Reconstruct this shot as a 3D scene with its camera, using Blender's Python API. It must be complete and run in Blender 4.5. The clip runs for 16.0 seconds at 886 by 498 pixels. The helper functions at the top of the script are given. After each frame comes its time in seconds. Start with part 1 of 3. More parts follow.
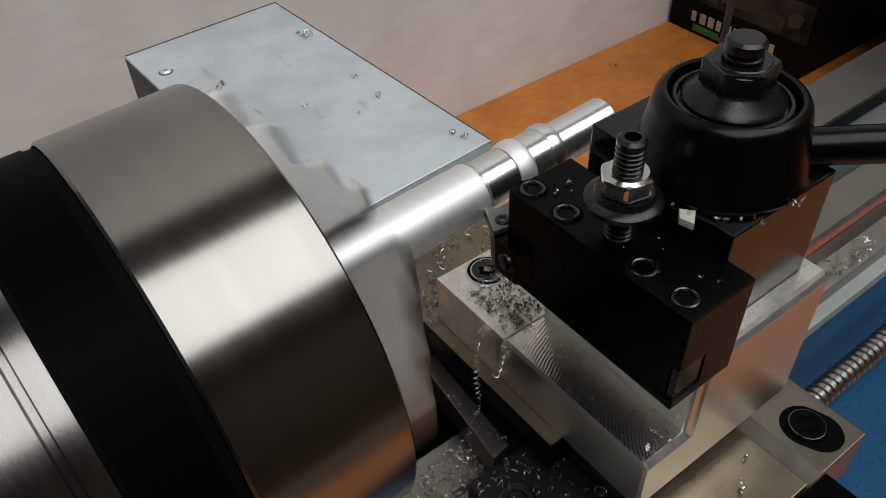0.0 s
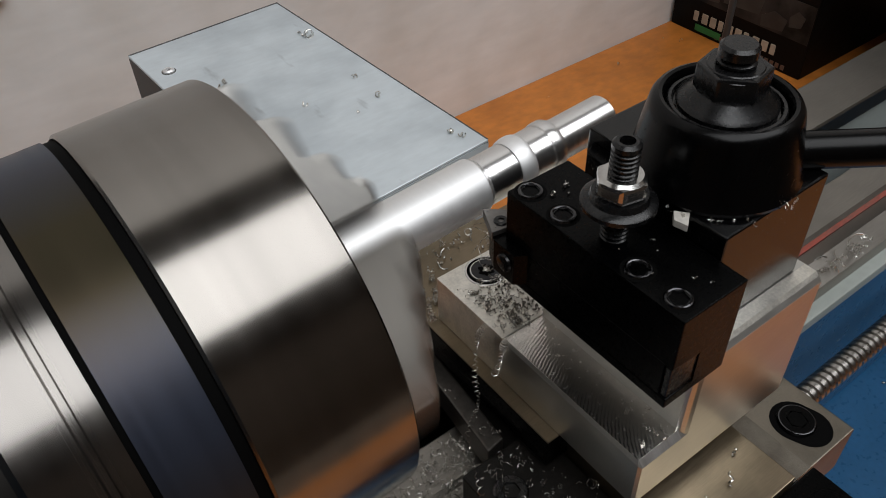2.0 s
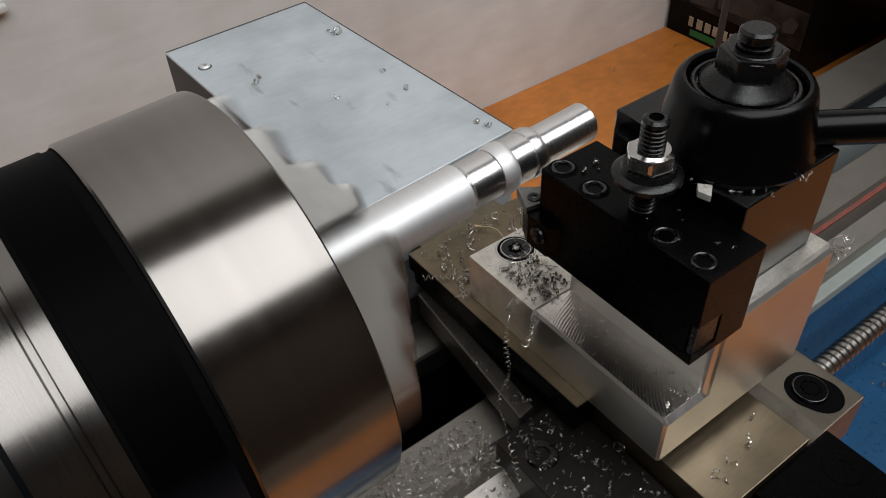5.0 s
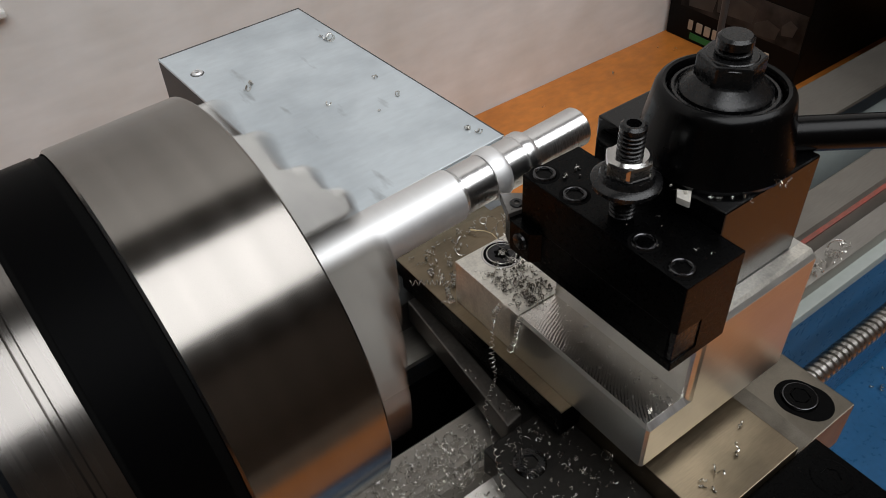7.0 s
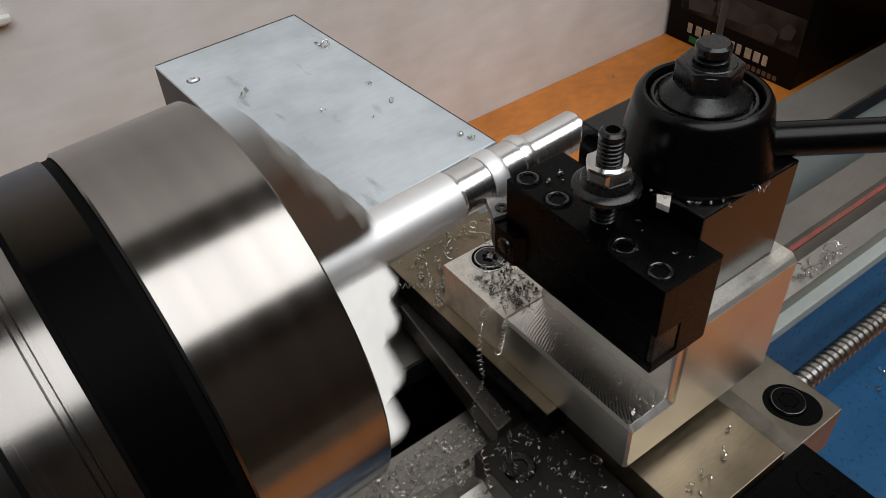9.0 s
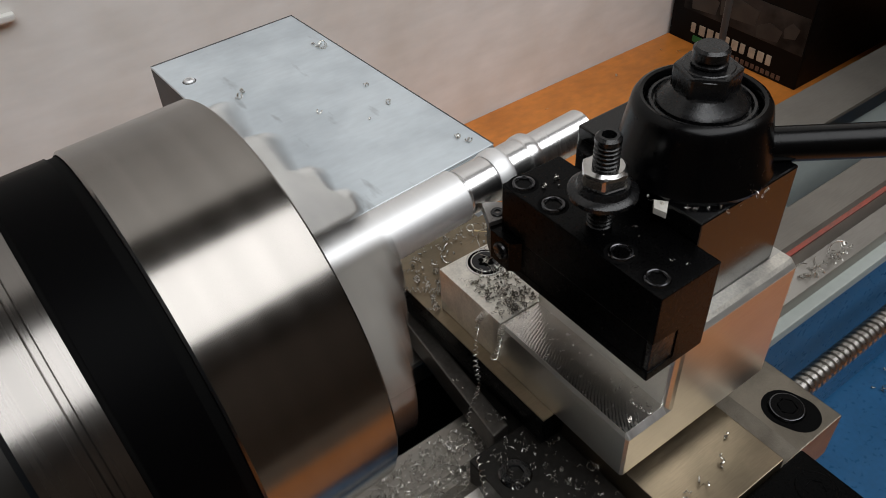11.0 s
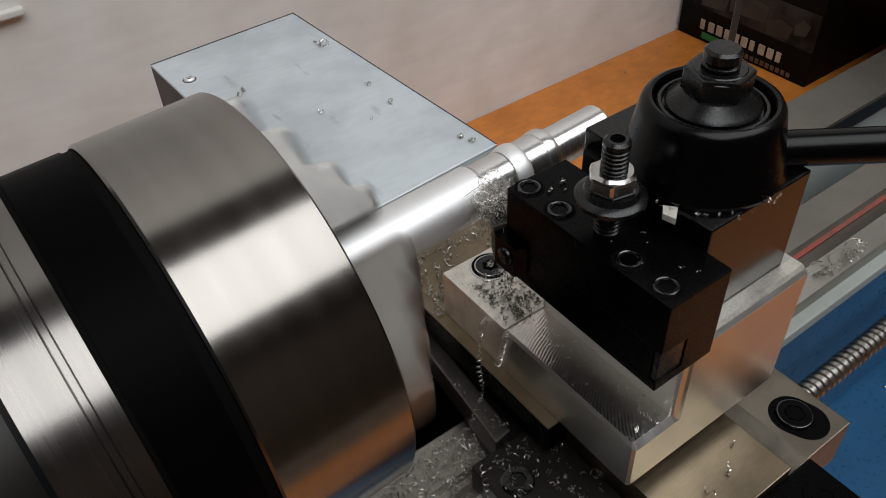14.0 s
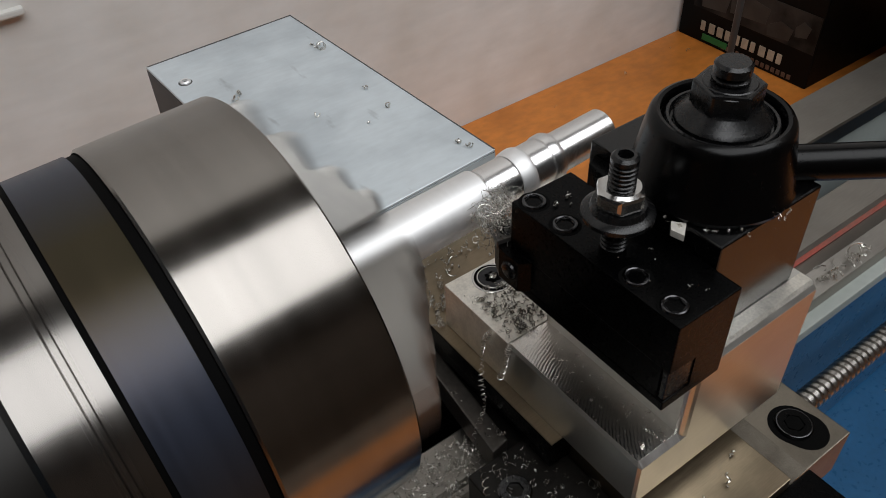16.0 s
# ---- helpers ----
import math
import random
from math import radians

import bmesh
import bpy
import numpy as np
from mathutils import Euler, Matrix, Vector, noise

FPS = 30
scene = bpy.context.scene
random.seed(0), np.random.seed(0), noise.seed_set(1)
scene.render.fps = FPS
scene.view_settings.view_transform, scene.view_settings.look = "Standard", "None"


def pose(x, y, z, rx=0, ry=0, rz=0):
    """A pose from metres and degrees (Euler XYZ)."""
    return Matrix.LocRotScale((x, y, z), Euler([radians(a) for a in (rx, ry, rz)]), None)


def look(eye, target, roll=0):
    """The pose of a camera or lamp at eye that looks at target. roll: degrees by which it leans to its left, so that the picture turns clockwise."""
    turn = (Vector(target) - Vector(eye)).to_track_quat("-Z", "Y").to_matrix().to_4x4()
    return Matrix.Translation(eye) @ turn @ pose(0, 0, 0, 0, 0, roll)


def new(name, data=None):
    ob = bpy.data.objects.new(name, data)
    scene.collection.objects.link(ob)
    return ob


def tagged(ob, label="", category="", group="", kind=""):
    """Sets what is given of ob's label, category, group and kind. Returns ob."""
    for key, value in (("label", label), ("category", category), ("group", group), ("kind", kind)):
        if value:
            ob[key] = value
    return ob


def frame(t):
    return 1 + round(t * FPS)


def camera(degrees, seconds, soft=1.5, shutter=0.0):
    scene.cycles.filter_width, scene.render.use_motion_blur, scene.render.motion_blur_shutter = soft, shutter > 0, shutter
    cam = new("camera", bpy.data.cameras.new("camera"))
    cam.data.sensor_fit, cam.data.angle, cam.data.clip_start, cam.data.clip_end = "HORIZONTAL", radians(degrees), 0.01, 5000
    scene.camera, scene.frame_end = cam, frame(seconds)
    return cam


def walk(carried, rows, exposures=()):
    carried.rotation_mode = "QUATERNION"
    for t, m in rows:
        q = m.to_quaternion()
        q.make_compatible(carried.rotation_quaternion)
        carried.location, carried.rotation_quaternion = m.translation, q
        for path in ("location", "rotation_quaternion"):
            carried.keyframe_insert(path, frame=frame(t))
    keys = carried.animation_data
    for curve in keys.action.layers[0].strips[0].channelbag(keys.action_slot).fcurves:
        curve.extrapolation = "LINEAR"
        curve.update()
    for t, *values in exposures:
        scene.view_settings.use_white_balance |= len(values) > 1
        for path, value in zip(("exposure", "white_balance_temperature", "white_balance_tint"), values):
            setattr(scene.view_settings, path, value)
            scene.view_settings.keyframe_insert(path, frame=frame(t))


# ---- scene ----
# The camera, held by hand above the headstock: seconds, metres, degrees.
cam = camera(57.47, 16.0, soft=0.6, shutter=0.75)
ROWS = [
    (0, -0.09146, -0.09489, 0.10346, 47.618, 1.678, -37.252),
    (0.5, -0.09213, -0.09560, 0.10390, 47.569, 1.610, -37.269),
    (1, -0.09434, -0.09659, 0.10471, 47.595, 1.597, -37.192),
    (1.5, -0.09351, -0.09831, 0.10521, 47.571, 1.662, -37.047),
    (2, -0.09427, -0.09874, 0.10569, 47.590, 1.671, -36.952),
    (2.5, -0.09528, -0.09944, 0.10691, 47.676, 1.789, -36.955),
    (3, -0.09500, -0.10108, 0.10757, 47.775, 1.754, -36.862),
    (5.5, -0.09313, -0.10716, 0.11020, 47.995, 2.083, -36.891),
    (6, -0.09250, -0.10837, 0.11032, 48.113, 2.100, -36.814),
    (6.5, -0.09280, -0.10765, 0.11031, 48.170, 2.195, -36.773),
    (7, -0.09182, -0.10737, 0.11027, 48.157, 2.223, -36.770),
    (7.5, -0.09152, -0.10776, 0.10986, 48.189, 2.208, -36.818),
    (8, -0.09145, -0.10854, 0.11073, 48.228, 2.258, -36.728),
    (8.5, -0.09164, -0.11019, 0.11205, 48.275, 2.335, -36.692),
    (9, -0.09274, -0.11008, 0.11229, 48.334, 2.347, -36.686),
    (11.5, -0.09357, -0.10889, 0.11146, 48.253, 2.313, -36.530),
    (12, -0.09314, -0.10905, 0.11115, 48.185, 2.336, -36.505),
    (12.5, -0.09362, -0.10964, 0.11199, 48.192, 2.324, -36.455),
    (13, -0.09399, -0.10883, 0.11155, 48.193, 2.298, -36.387),
    (13.5, -0.09513, -0.10678, 0.11073, 48.148, 2.353, -36.279),
    (14, -0.09528, -0.10609, 0.11043, 48.114, 2.312, -36.254),
    (14.5, -0.09611, -0.10646, 0.11135, 48.113, 2.271, -36.210),
    (15, -0.09503, -0.10480, 0.11112, 48.076, 2.210, -36.221),
    (15.5, -0.09494, -0.10374, 0.11056, 48.040, 2.138, -36.241),
    (16, -0.09560, -0.10369, 0.11078, 48.049, 2.066, -36.275),
]
walk(cam, [(t, pose(x, y, z, rx, ry, rz)) for t, x, y, z, rx, ry, rz in ROWS],
     [(0, -0.13), (2.5, -0.16), (3.2, -0.18), (5.5, -0.10), (8.5, 0.04), (12, 0.04), (14, -0.05), (16, -0.13)])

# The carriage's travel along the bed and the cross slide's travel across it, in metres.
TRAVEL = [
    (0, 0.00000, -0.00000),
    (0.5, -0.00065, -0.00003),
    (1, -0.00196, -0.00019),
    (1.5, -0.00130, -0.00095),
    (2, -0.00221, -0.00159),
    (2.5, 0.00036, -0.00200),
    (3, 0.00928, -0.00203),
    (3.4, 0.01500, -0.00200),
    (5.5, 0.01278, -0.00119),
    (6, 0.01203, -0.00089),
    (6.5, 0.01150, -0.00041),
    (7, 0.01141, -0.00031),
    (7.5, 0.01046, -0.00013),
    (8, 0.00995, 0.00002),
    (8.5, 0.00925, 0.00037),
    (9, 0.00846, 0.00089),
    (11.5, 0.00444, 0.00084),
    (12, 0.00391, 0.00089),
    (12.5, 0.00290, 0.00080),
    (13, 0.00215, 0.00076),
    (13.5, 0.00146, 0.00057),
    (14, 0.00084, 0.00025),
    (14.5, -0.00006, -0.00010),
    (15, -0.00070, -0.00030),
    (15.5, -0.00102, -0.00108),
    (16, -0.00133, -0.00193),
]

# ---- light ----
world = bpy.data.worlds.new("room_air")
scene.world = world
world.use_nodes = True
world.node_tree.nodes["Background"].inputs[0].default_value = (0.9, 0.95, 1.0, 1)
world.node_tree.nodes["Background"].inputs[1].default_value = 0.012


def area_lamp(name, eye, target, sx, sy, watts, colour):
    data = bpy.data.lights.new(name, "AREA")
    data.shape, data.size, data.size_y, data.energy, data.color = "RECTANGLE", sx, sy, watts, colour
    ob = new(name, data)
    ob.matrix_world = look(eye, target)
    return ob


area_lamp("ceiling_panel", (0.22, -0.77, 1.42), (0.22, -0.35, 0), 2.5, 1.10, 30.5, (0.95, 0.965, 0.985))

# ---- materials ----


def mat(name, colour, rough=0.5, metal=0.0, vary=0.15, grain=900.0, stain=40.0, bump=0.0, stretch=(1, 1, 1), aniso=0.0, second=None, spec=0.5, rough_vary=0.1):
    """A surface with two scales of variation: fine grain and broad stains, at true size."""
    m = bpy.data.materials.new(name)
    m.use_nodes = True
    nt = m.node_tree
    b = nt.nodes["Principled BSDF"]
    co = nt.nodes.new("ShaderNodeTexCoord")
    mp = nt.nodes.new("ShaderNodeMapping")
    mp.inputs["Scale"].default_value = stretch
    nt.links.new(co.outputs["Object"], mp.inputs[0])
    fine = nt.nodes.new("ShaderNodeTexNoise")
    fine.inputs["Scale"].default_value = grain
    fine.inputs["Detail"].default_value = 4
    nt.links.new(mp.outputs[0], fine.inputs[0])
    broad = nt.nodes.new("ShaderNodeTexNoise")
    broad.inputs["Scale"].default_value = stain
    broad.inputs["Detail"].default_value = 5
    nt.links.new(co.outputs["Object"], broad.inputs[0])
    mix = nt.nodes.new("ShaderNodeMix")
    mix.data_type = "RGBA"
    c = Vector(colour)
    other = Vector(second) if second else c * (1 - vary)
    mix.inputs[6].default_value = (*(c * (1 + 0.4 * vary)), 1)
    mix.inputs[7].default_value = (*other, 1)
    ramp = nt.nodes.new("ShaderNodeMapRange")
    ramp.inputs[1].default_value, ramp.inputs[2].default_value = 0.4, 0.68
    nt.links.new(broad.outputs[0], ramp.inputs[0])
    nt.links.new(ramp.outputs[0], mix.inputs[0])
    speck = nt.nodes.new("ShaderNodeMix")
    speck.data_type, speck.blend_type = "RGBA", "MULTIPLY"
    speck.inputs[0].default_value = min(1.0, vary * 2)
    nt.links.new(mix.outputs[2], speck.inputs[6])
    grey = nt.nodes.new("ShaderNodeMapRange")
    grey.inputs[1].default_value, grey.inputs[2].default_value, grey.inputs[3].default_value, grey.inputs[4].default_value = 0.3, 0.7, 0.75, 1.2
    nt.links.new(fine.outputs[0], grey.inputs[0])
    nt.links.new(grey.outputs[0], speck.inputs[7])
    nt.links.new(speck.outputs[2], b.inputs["Base Color"])
    rr = nt.nodes.new("ShaderNodeMapRange")
    rr.inputs[3].default_value, rr.inputs[4].default_value = max(0.02, rough - rough_vary), min(1, rough + rough_vary)
    nt.links.new(fine.outputs[0], rr.inputs[0])
    nt.links.new(rr.outputs[0], b.inputs["Roughness"])
    b.inputs["Metallic"].default_value = metal
    b.inputs["Specular IOR Level"].default_value = spec
    if aniso:
        b.inputs["Anisotropic"].default_value = aniso
        b.inputs["Anisotropic Rotation"].default_value = 0.25
        tan = nt.nodes.new("ShaderNodeTangent")
        tan.direction_type, tan.axis = "RADIAL", "X"
        nt.links.new(tan.outputs[0], b.inputs["Tangent"])
    if bump:
        bp = nt.nodes.new("ShaderNodeBump")
        bp.inputs["Strength"].default_value, bp.inputs["Distance"].default_value = bump, 0.0004
        nt.links.new(fine.outputs[0], bp.inputs["Height"])
        nt.links.new(bp.outputs[0], b.inputs["Normal"])
    return m


def add_rings(m, scale, strength):
    """Curved cutter marks as fine relief."""
    nt = m.node_tree
    co = nt.nodes.new("ShaderNodeTexCoord")
    mp = nt.nodes.new("ShaderNodeMapping")
    mp.inputs["Location"].default_value = (-0.022, 0.055, 0.0)
    wave = nt.nodes.new("ShaderNodeTexWave")
    wave.wave_type, wave.rings_direction = "RINGS", "Z"
    wave.inputs["Scale"].default_value, wave.inputs["Distortion"].default_value = scale, 3.0
    nt.links.new(co.outputs["Object"], mp.inputs[0])
    nt.links.new(mp.outputs[0], wave.inputs[0])
    bp = nt.nodes.new("ShaderNodeBump")
    bp.inputs["Strength"].default_value, bp.inputs["Distance"].default_value = strength, 0.0001
    nt.links.new(wave.outputs["Fac"], bp.inputs["Height"])
    nt.links.new(bp.outputs[0], nt.nodes["Principled BSDF"].inputs["Normal"])


def add_scuffs(m, scale, stretch, low, high, strength):
    """Dark rubbed marks over a surface, each with a shape of its own."""
    nt = m.node_tree
    b = nt.nodes["Principled BSDF"]
    co = nt.nodes.new("ShaderNodeTexCoord")
    mp = nt.nodes.new("ShaderNodeMapping")
    mp.inputs["Scale"].default_value = stretch
    mp.inputs["Rotation"].default_value = (0, 0, 0.5)
    n = nt.nodes.new("ShaderNodeTexNoise")
    n.inputs["Scale"].default_value, n.inputs["Detail"].default_value = scale, 6
    r = nt.nodes.new("ShaderNodeMapRange")
    r.inputs[1].default_value, r.inputs[2].default_value, r.inputs[3].default_value, r.inputs[4].default_value = low, high, 0.0, strength
    mix = nt.nodes.new("ShaderNodeMix")
    mix.data_type = "RGBA"
    mix.inputs[7].default_value = (0.10, 0.10, 0.10, 1)
    nt.links.new(co.outputs["Object"], mp.inputs[0])
    nt.links.new(mp.outputs[0], n.inputs[0])
    nt.links.new(n.outputs[0], r.inputs[0])
    nt.links.new(r.outputs[0], mix.inputs[0])
    nt.links.new(b.inputs["Base Color"].links[0].from_socket, mix.inputs[6])
    nt.links.new(mix.outputs[2], b.inputs["Base Color"])


CHUCK_STEEL = mat("ground_chuck_steel", (0.315, 0.295, 0.272), 0.25, 1.0, 0.18, 150, 34, 0.0, (1.6, 0.03, 0.03), 0.88, rough_vary=0.06)
PLATE_STEEL = mat("turned_plate_steel", (0.25, 0.235, 0.22), 0.27, 1.0, 0.18, 150, 34, 0.0, (1.6, 0.03, 0.03), 0.8, rough_vary=0.06)
JAW_STEEL = mat("hardened_jaw_steel", (0.39, 0.38, 0.36), 0.36, 1.0, 0.15, 400, 60)
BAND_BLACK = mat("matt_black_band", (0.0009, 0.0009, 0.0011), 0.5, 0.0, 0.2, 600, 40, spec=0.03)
BAND_BLUE = mat("bluish_band", (0.055, 0.064, 0.094), 0.42, 0.75, 0.2, 300, 40, 0.0, (1.6, 0.1, 0.1), 0.4, second=(0.04, 0.046, 0.065))
BAND_BROWN = mat("brownish_band", (0.062, 0.045, 0.028), 0.42, 0.75, 0.2, 300, 40, 0.0, (1.6, 0.1, 0.1), 0.4, second=(0.038, 0.036, 0.018))
# Near-black for grooves, and for shade painted in sockets, gaps and the bed.
GROOVE = mat("groove_and_shade_black", (0.0015, 0.0015, 0.0015), 0.7, 0.0, 0.2, 600, 50, spec=0.06)
RAW_ALU = mat("sawn_aluminium_bar", (0.95, 0.95, 0.95), 0.56, 1.0, 0.04, 900, 60, 0.0, (1, 0.3, 0.3), rough_vary=0.05)
BRIGHT_ALU = mat("turned_bright_aluminium", (0.94, 0.935, 0.93), 0.28, 1.0, 0.05, 2500, 80, 0.0, (10, 0.2, 0.2), 0.5, rough_vary=0.05)
PLINTH_ALU = mat("milled_aluminium", (0.70, 0.69, 0.65), 0.32, 1.0, 0.08, 600, 50, 0.0, (0.4, 3, 3), rough_vary=0.07)
MILLED = mat("cutter_marked_aluminium", (0.82, 0.79, 0.75), 0.25, 1.0, 0.12, 600, 90, rough_vary=0.08)
add_rings(MILLED, 390.0, 0.32)
# Paler than the plinth, to put the lamp's highlight into the chamfer.
CHAMFER_ALU = mat("chamfer_highlight_aluminium", (0.90, 0.89, 0.87), 0.33, 1.0, 0.15, 1800, 200, 0.25, (1, 0.1, 0.1))
PLINTH_TOP = mat("dull_plate_aluminium", (0.84, 0.81, 0.74), 0.45, 1.0, 0.2, 1500, 120, 0.2)
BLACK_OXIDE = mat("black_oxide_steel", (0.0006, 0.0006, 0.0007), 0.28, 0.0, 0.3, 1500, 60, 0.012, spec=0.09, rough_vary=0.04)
POST_OXIDE = mat("glossy_black_oxide", (0.0012, 0.0012, 0.0014), 0.24, 0.0, 0.3, 1500, 60, 0.03, spec=0.5)
BLACK_SATIN = mat("satin_black_hub", (0.0008, 0.0008, 0.0010), 0.26, 0.0, 0.3, 700, 60, 0.006, spec=0.22, rough_vary=0.04)
BLACK_BOLT = mat("black_bolt_steel", (0.006, 0.006, 0.0065), 0.27, 0.1, 0.3, 900, 90, 0.03, spec=0.5, rough_vary=0.06)
# Paler than the black screws, so that their rims carry a painted glint.
RIM_STEEL = mat("screw_and_glint_steel", (0.10, 0.10, 0.105), 0.20, 1.0, 0.3, 1200, 90, 0.1)
DARK_STEEL = mat("dark_worn_steel", (0.055, 0.055, 0.058), 0.33, 0.9, 0.3, 1200, 90, 0.1)
NUT_STEEL = mat("plain_steel_nut", (0.64, 0.63, 0.61), 0.20, 1.0, 0.1, 800, 120, rough_vary=0.05)
CAST_TOP = mat("ground_cast_iron", (0.255, 0.203, 0.14), 0.37, 1.0, 0.2, 1200, 60, 0.02, (0.25, 3, 3), second=(0.195, 0.158, 0.11))
CAST_FINE = mat("scraped_cast_iron", (0.25, 0.222, 0.18), 0.40, 1.0, 0.22, 3500, 80, 0.06)
CAST_PIT = mat("pitted_cast_iron", (0.19, 0.17, 0.14), 0.45, 0.9, 0.45, 3800, 90, 0.16, second=(0.12, 0.105, 0.085))
CAST_MID = mat("oily_cast_iron", (0.11, 0.10, 0.09), 0.42, 0.9, 0.3, 900, 60, 0.15)
# Dark cast iron; it also paints the shade between the bed ways.
CAST_DARK = mat("dark_cast_iron", (0.017, 0.015, 0.013), 0.42, 0.4, 0.35, 800, 70, 0.2)
BED_WAY = mat("ground_bed_way", (0.33, 0.31, 0.28), 0.36, 1.0, 0.16, 1400, 25, 0.03, (0.15, 2, 2))
BED_PAINT = mat("pale_green_grey_bed_paint", (0.36, 0.39, 0.365), 0.42, 0.0, 0.1, 300, 18, 0.05)
RED_GREASE = mat("red_way_oil", (0.24, 0.050, 0.035), 0.35, 0.0, 0.4, 500, 90, 0.1, second=(0.13, 0.07, 0.055))
BLUE_PAINT = mat("blue_enamel_tray", (0.021, 0.108, 0.24), 0.30, 0.0, 0.2, 400, 14, 0.03, second=(0.015, 0.076, 0.168))
HEAD_PAINT = mat("dark_blue_headstock_paint", (0.012, 0.03, 0.055), 0.4, 0.0, 0.2, 300, 18, 0.04)
SCREW_STEEL = mat("bright_leadscrew_steel", (0.46, 0.445, 0.42), 0.30, 1.0, 0.2, 900, 60)
GALV = mat("brushed_zinc_sheet", (0.66, 0.72, 0.755), 0.45, 0.35, 0.09, 260, 30, 0.04, (0.5, 1.8, 1), second=(0.51, 0.56, 0.595))
add_scuffs(GALV, 60.0, (2.2, 0.6, 1.0), 0.62, 0.74, 0.45)
# Dark sheet for seams, and for shade painted on the cover.
GALV_EDGE_SHADE = mat("sheet_seam_and_shade", (0.10, 0.10, 0.10), 0.6, 0.4, 0.2, 500, 30)
WALL_PAINT = mat("smudged_off_white_wall", (0.82, 0.805, 0.78), 0.6, 0.0, 0.10, 60, 18, 0.45, (0.5, 1, 1.8), second=(0.755, 0.725, 0.68))
add_scuffs(WALL_PAINT, 9.0, (0.6, 1.0, 1.4), 0.62, 0.80, 0.22)
BENCH_WOOD = mat("orange_varnished_bench", (0.54, 0.184, 0.032), 0.42, 0.0, 0.25, 160, 34, 0.1, (0.7, 1.2, 1), second=(0.475, 0.158, 0.027))
# Colours of unseen walls and floor, chosen for what the metal reflects.
ROOM_BROWN = mat("brown_reflected_wall", (0.115, 0.088, 0.068), 0.7, 0.0, 0.3, 30, 3, 0.1)
FLOOR_TAN = mat("tan_reflected_floor", (0.36, 0.30, 0.245), 0.7, 0.0, 0.25, 30, 3, 0.1)
CEILING_PAINT = mat("dull_ceiling", (0.09, 0.08, 0.07), 0.8, 0.0, 0.1, 40, 3)
CARD_BLACK = mat("black_printed_card", (0.002, 0.002, 0.002), 0.5, 0.0, 0.3, 150, 30, 0.1, spec=0.12)
CARD_GREY = mat("grey_printed_card", (0.035, 0.031, 0.028), 0.5, 0.0, 0.6, 60, 40, second=(0.004, 0.004, 0.004), spec=0.15)
PRINT_CREAM = mat("cream_print", (0.42, 0.36, 0.28), 0.6, 0.0, 0.2, 300, 60)
PRINT_GREY = mat("faded_grey_print", (0.036, 0.034, 0.03), 0.6, 0.0, 0.6, 120, 60, second=(0.015, 0.014, 0.013))
PRINT_GREEN = mat("green_print", (0.02, 0.16, 0.04), 0.6, 0.0, 0.2, 300, 60)
PRINT_DIM = mat("dim_brown_print", (0.12, 0.07, 0.05), 0.6, 0.0, 0.2, 300, 60)
CHIP_ALU = mat("bright_aluminium_swarf", (0.68, 0.66, 0.62), 0.26, 1.0, 0.3, 900, 200)
CHIP_DARK = mat("dark_swarf", (0.17, 0.15, 0.12), 0.4, 0.7, 0.4, 900, 200)
CHIP_GOLD = mat("thin_golden_swarf", (0.80, 0.64, 0.38), 0.5, 0.3, 0.2, 900, 200)
CARBIDE = mat("carbide_insert", (0.20, 0.19, 0.18), 0.32, 0.8, 0.2, 900, 90)
BRASS = mat("pale_steel_wedge", (0.80, 0.77, 0.70), 0.5, 0.15, 0.2, 900, 90)
CABLE_GREY = mat("grey_cable", (0.045, 0.045, 0.045), 0.5, 0.0, 0.1, 300, 40)
WHITE_PLASTIC = mat("white_plastic", (0.75, 0.74, 0.70), 0.5, 0.0, 0.05, 300, 40)

# ---- mesh helpers (all lengths in millimetres) ----
MM = 0.001


def mesh_of(name, bm, material, smooth=False):
    bmesh.ops.scale(bm, vec=(MM, MM, MM), verts=bm.verts)
    bmesh.ops.recalc_face_normals(bm, faces=bm.faces)
    me = bpy.data.meshes.new(name)
    bm.to_mesh(me)
    bm.free()
    me.materials.append(material)
    if smooth:
        me.shade_smooth()
        me.set_sharp_from_angle(angle=radians(35))
    return me


def part(name, bm, material, parent=None, label="", smooth=False):
    ob = new(name, mesh_of(name, bm, material, smooth))
    if parent:
        ob.parent = parent
    if label:
        ob["label"] = label
    return ob


def thing(name, label, category, group="", kind=""):
    return tagged(new(name), label, category, group, kind)


def box(x0, x1, y0, y1, z0, z1, bevel=0.4, seg=2, bm=None):
    own = bmesh.new()
    bmesh.ops.create_cube(own, size=1)
    for v in own.verts:
        v.co = Vector((x0 + (v.co.x + 0.5) * (x1 - x0), y0 + (v.co.y + 0.5) * (y1 - y0), z0 + (v.co.z + 0.5) * (z1 - z0)))
    if bevel:
        bmesh.ops.bevel(own, geom=list(own.edges), offset=bevel, segments=seg, affect="EDGES", profile=0.6)
    return join(bm, own)


def join(bm, own):
    if bm is None:
        return own
    tmp = bpy.data.meshes.new("tmp")
    own.to_mesh(tmp)
    own.free()
    bm.from_mesh(tmp)
    bpy.data.meshes.remove(tmp)
    return bm


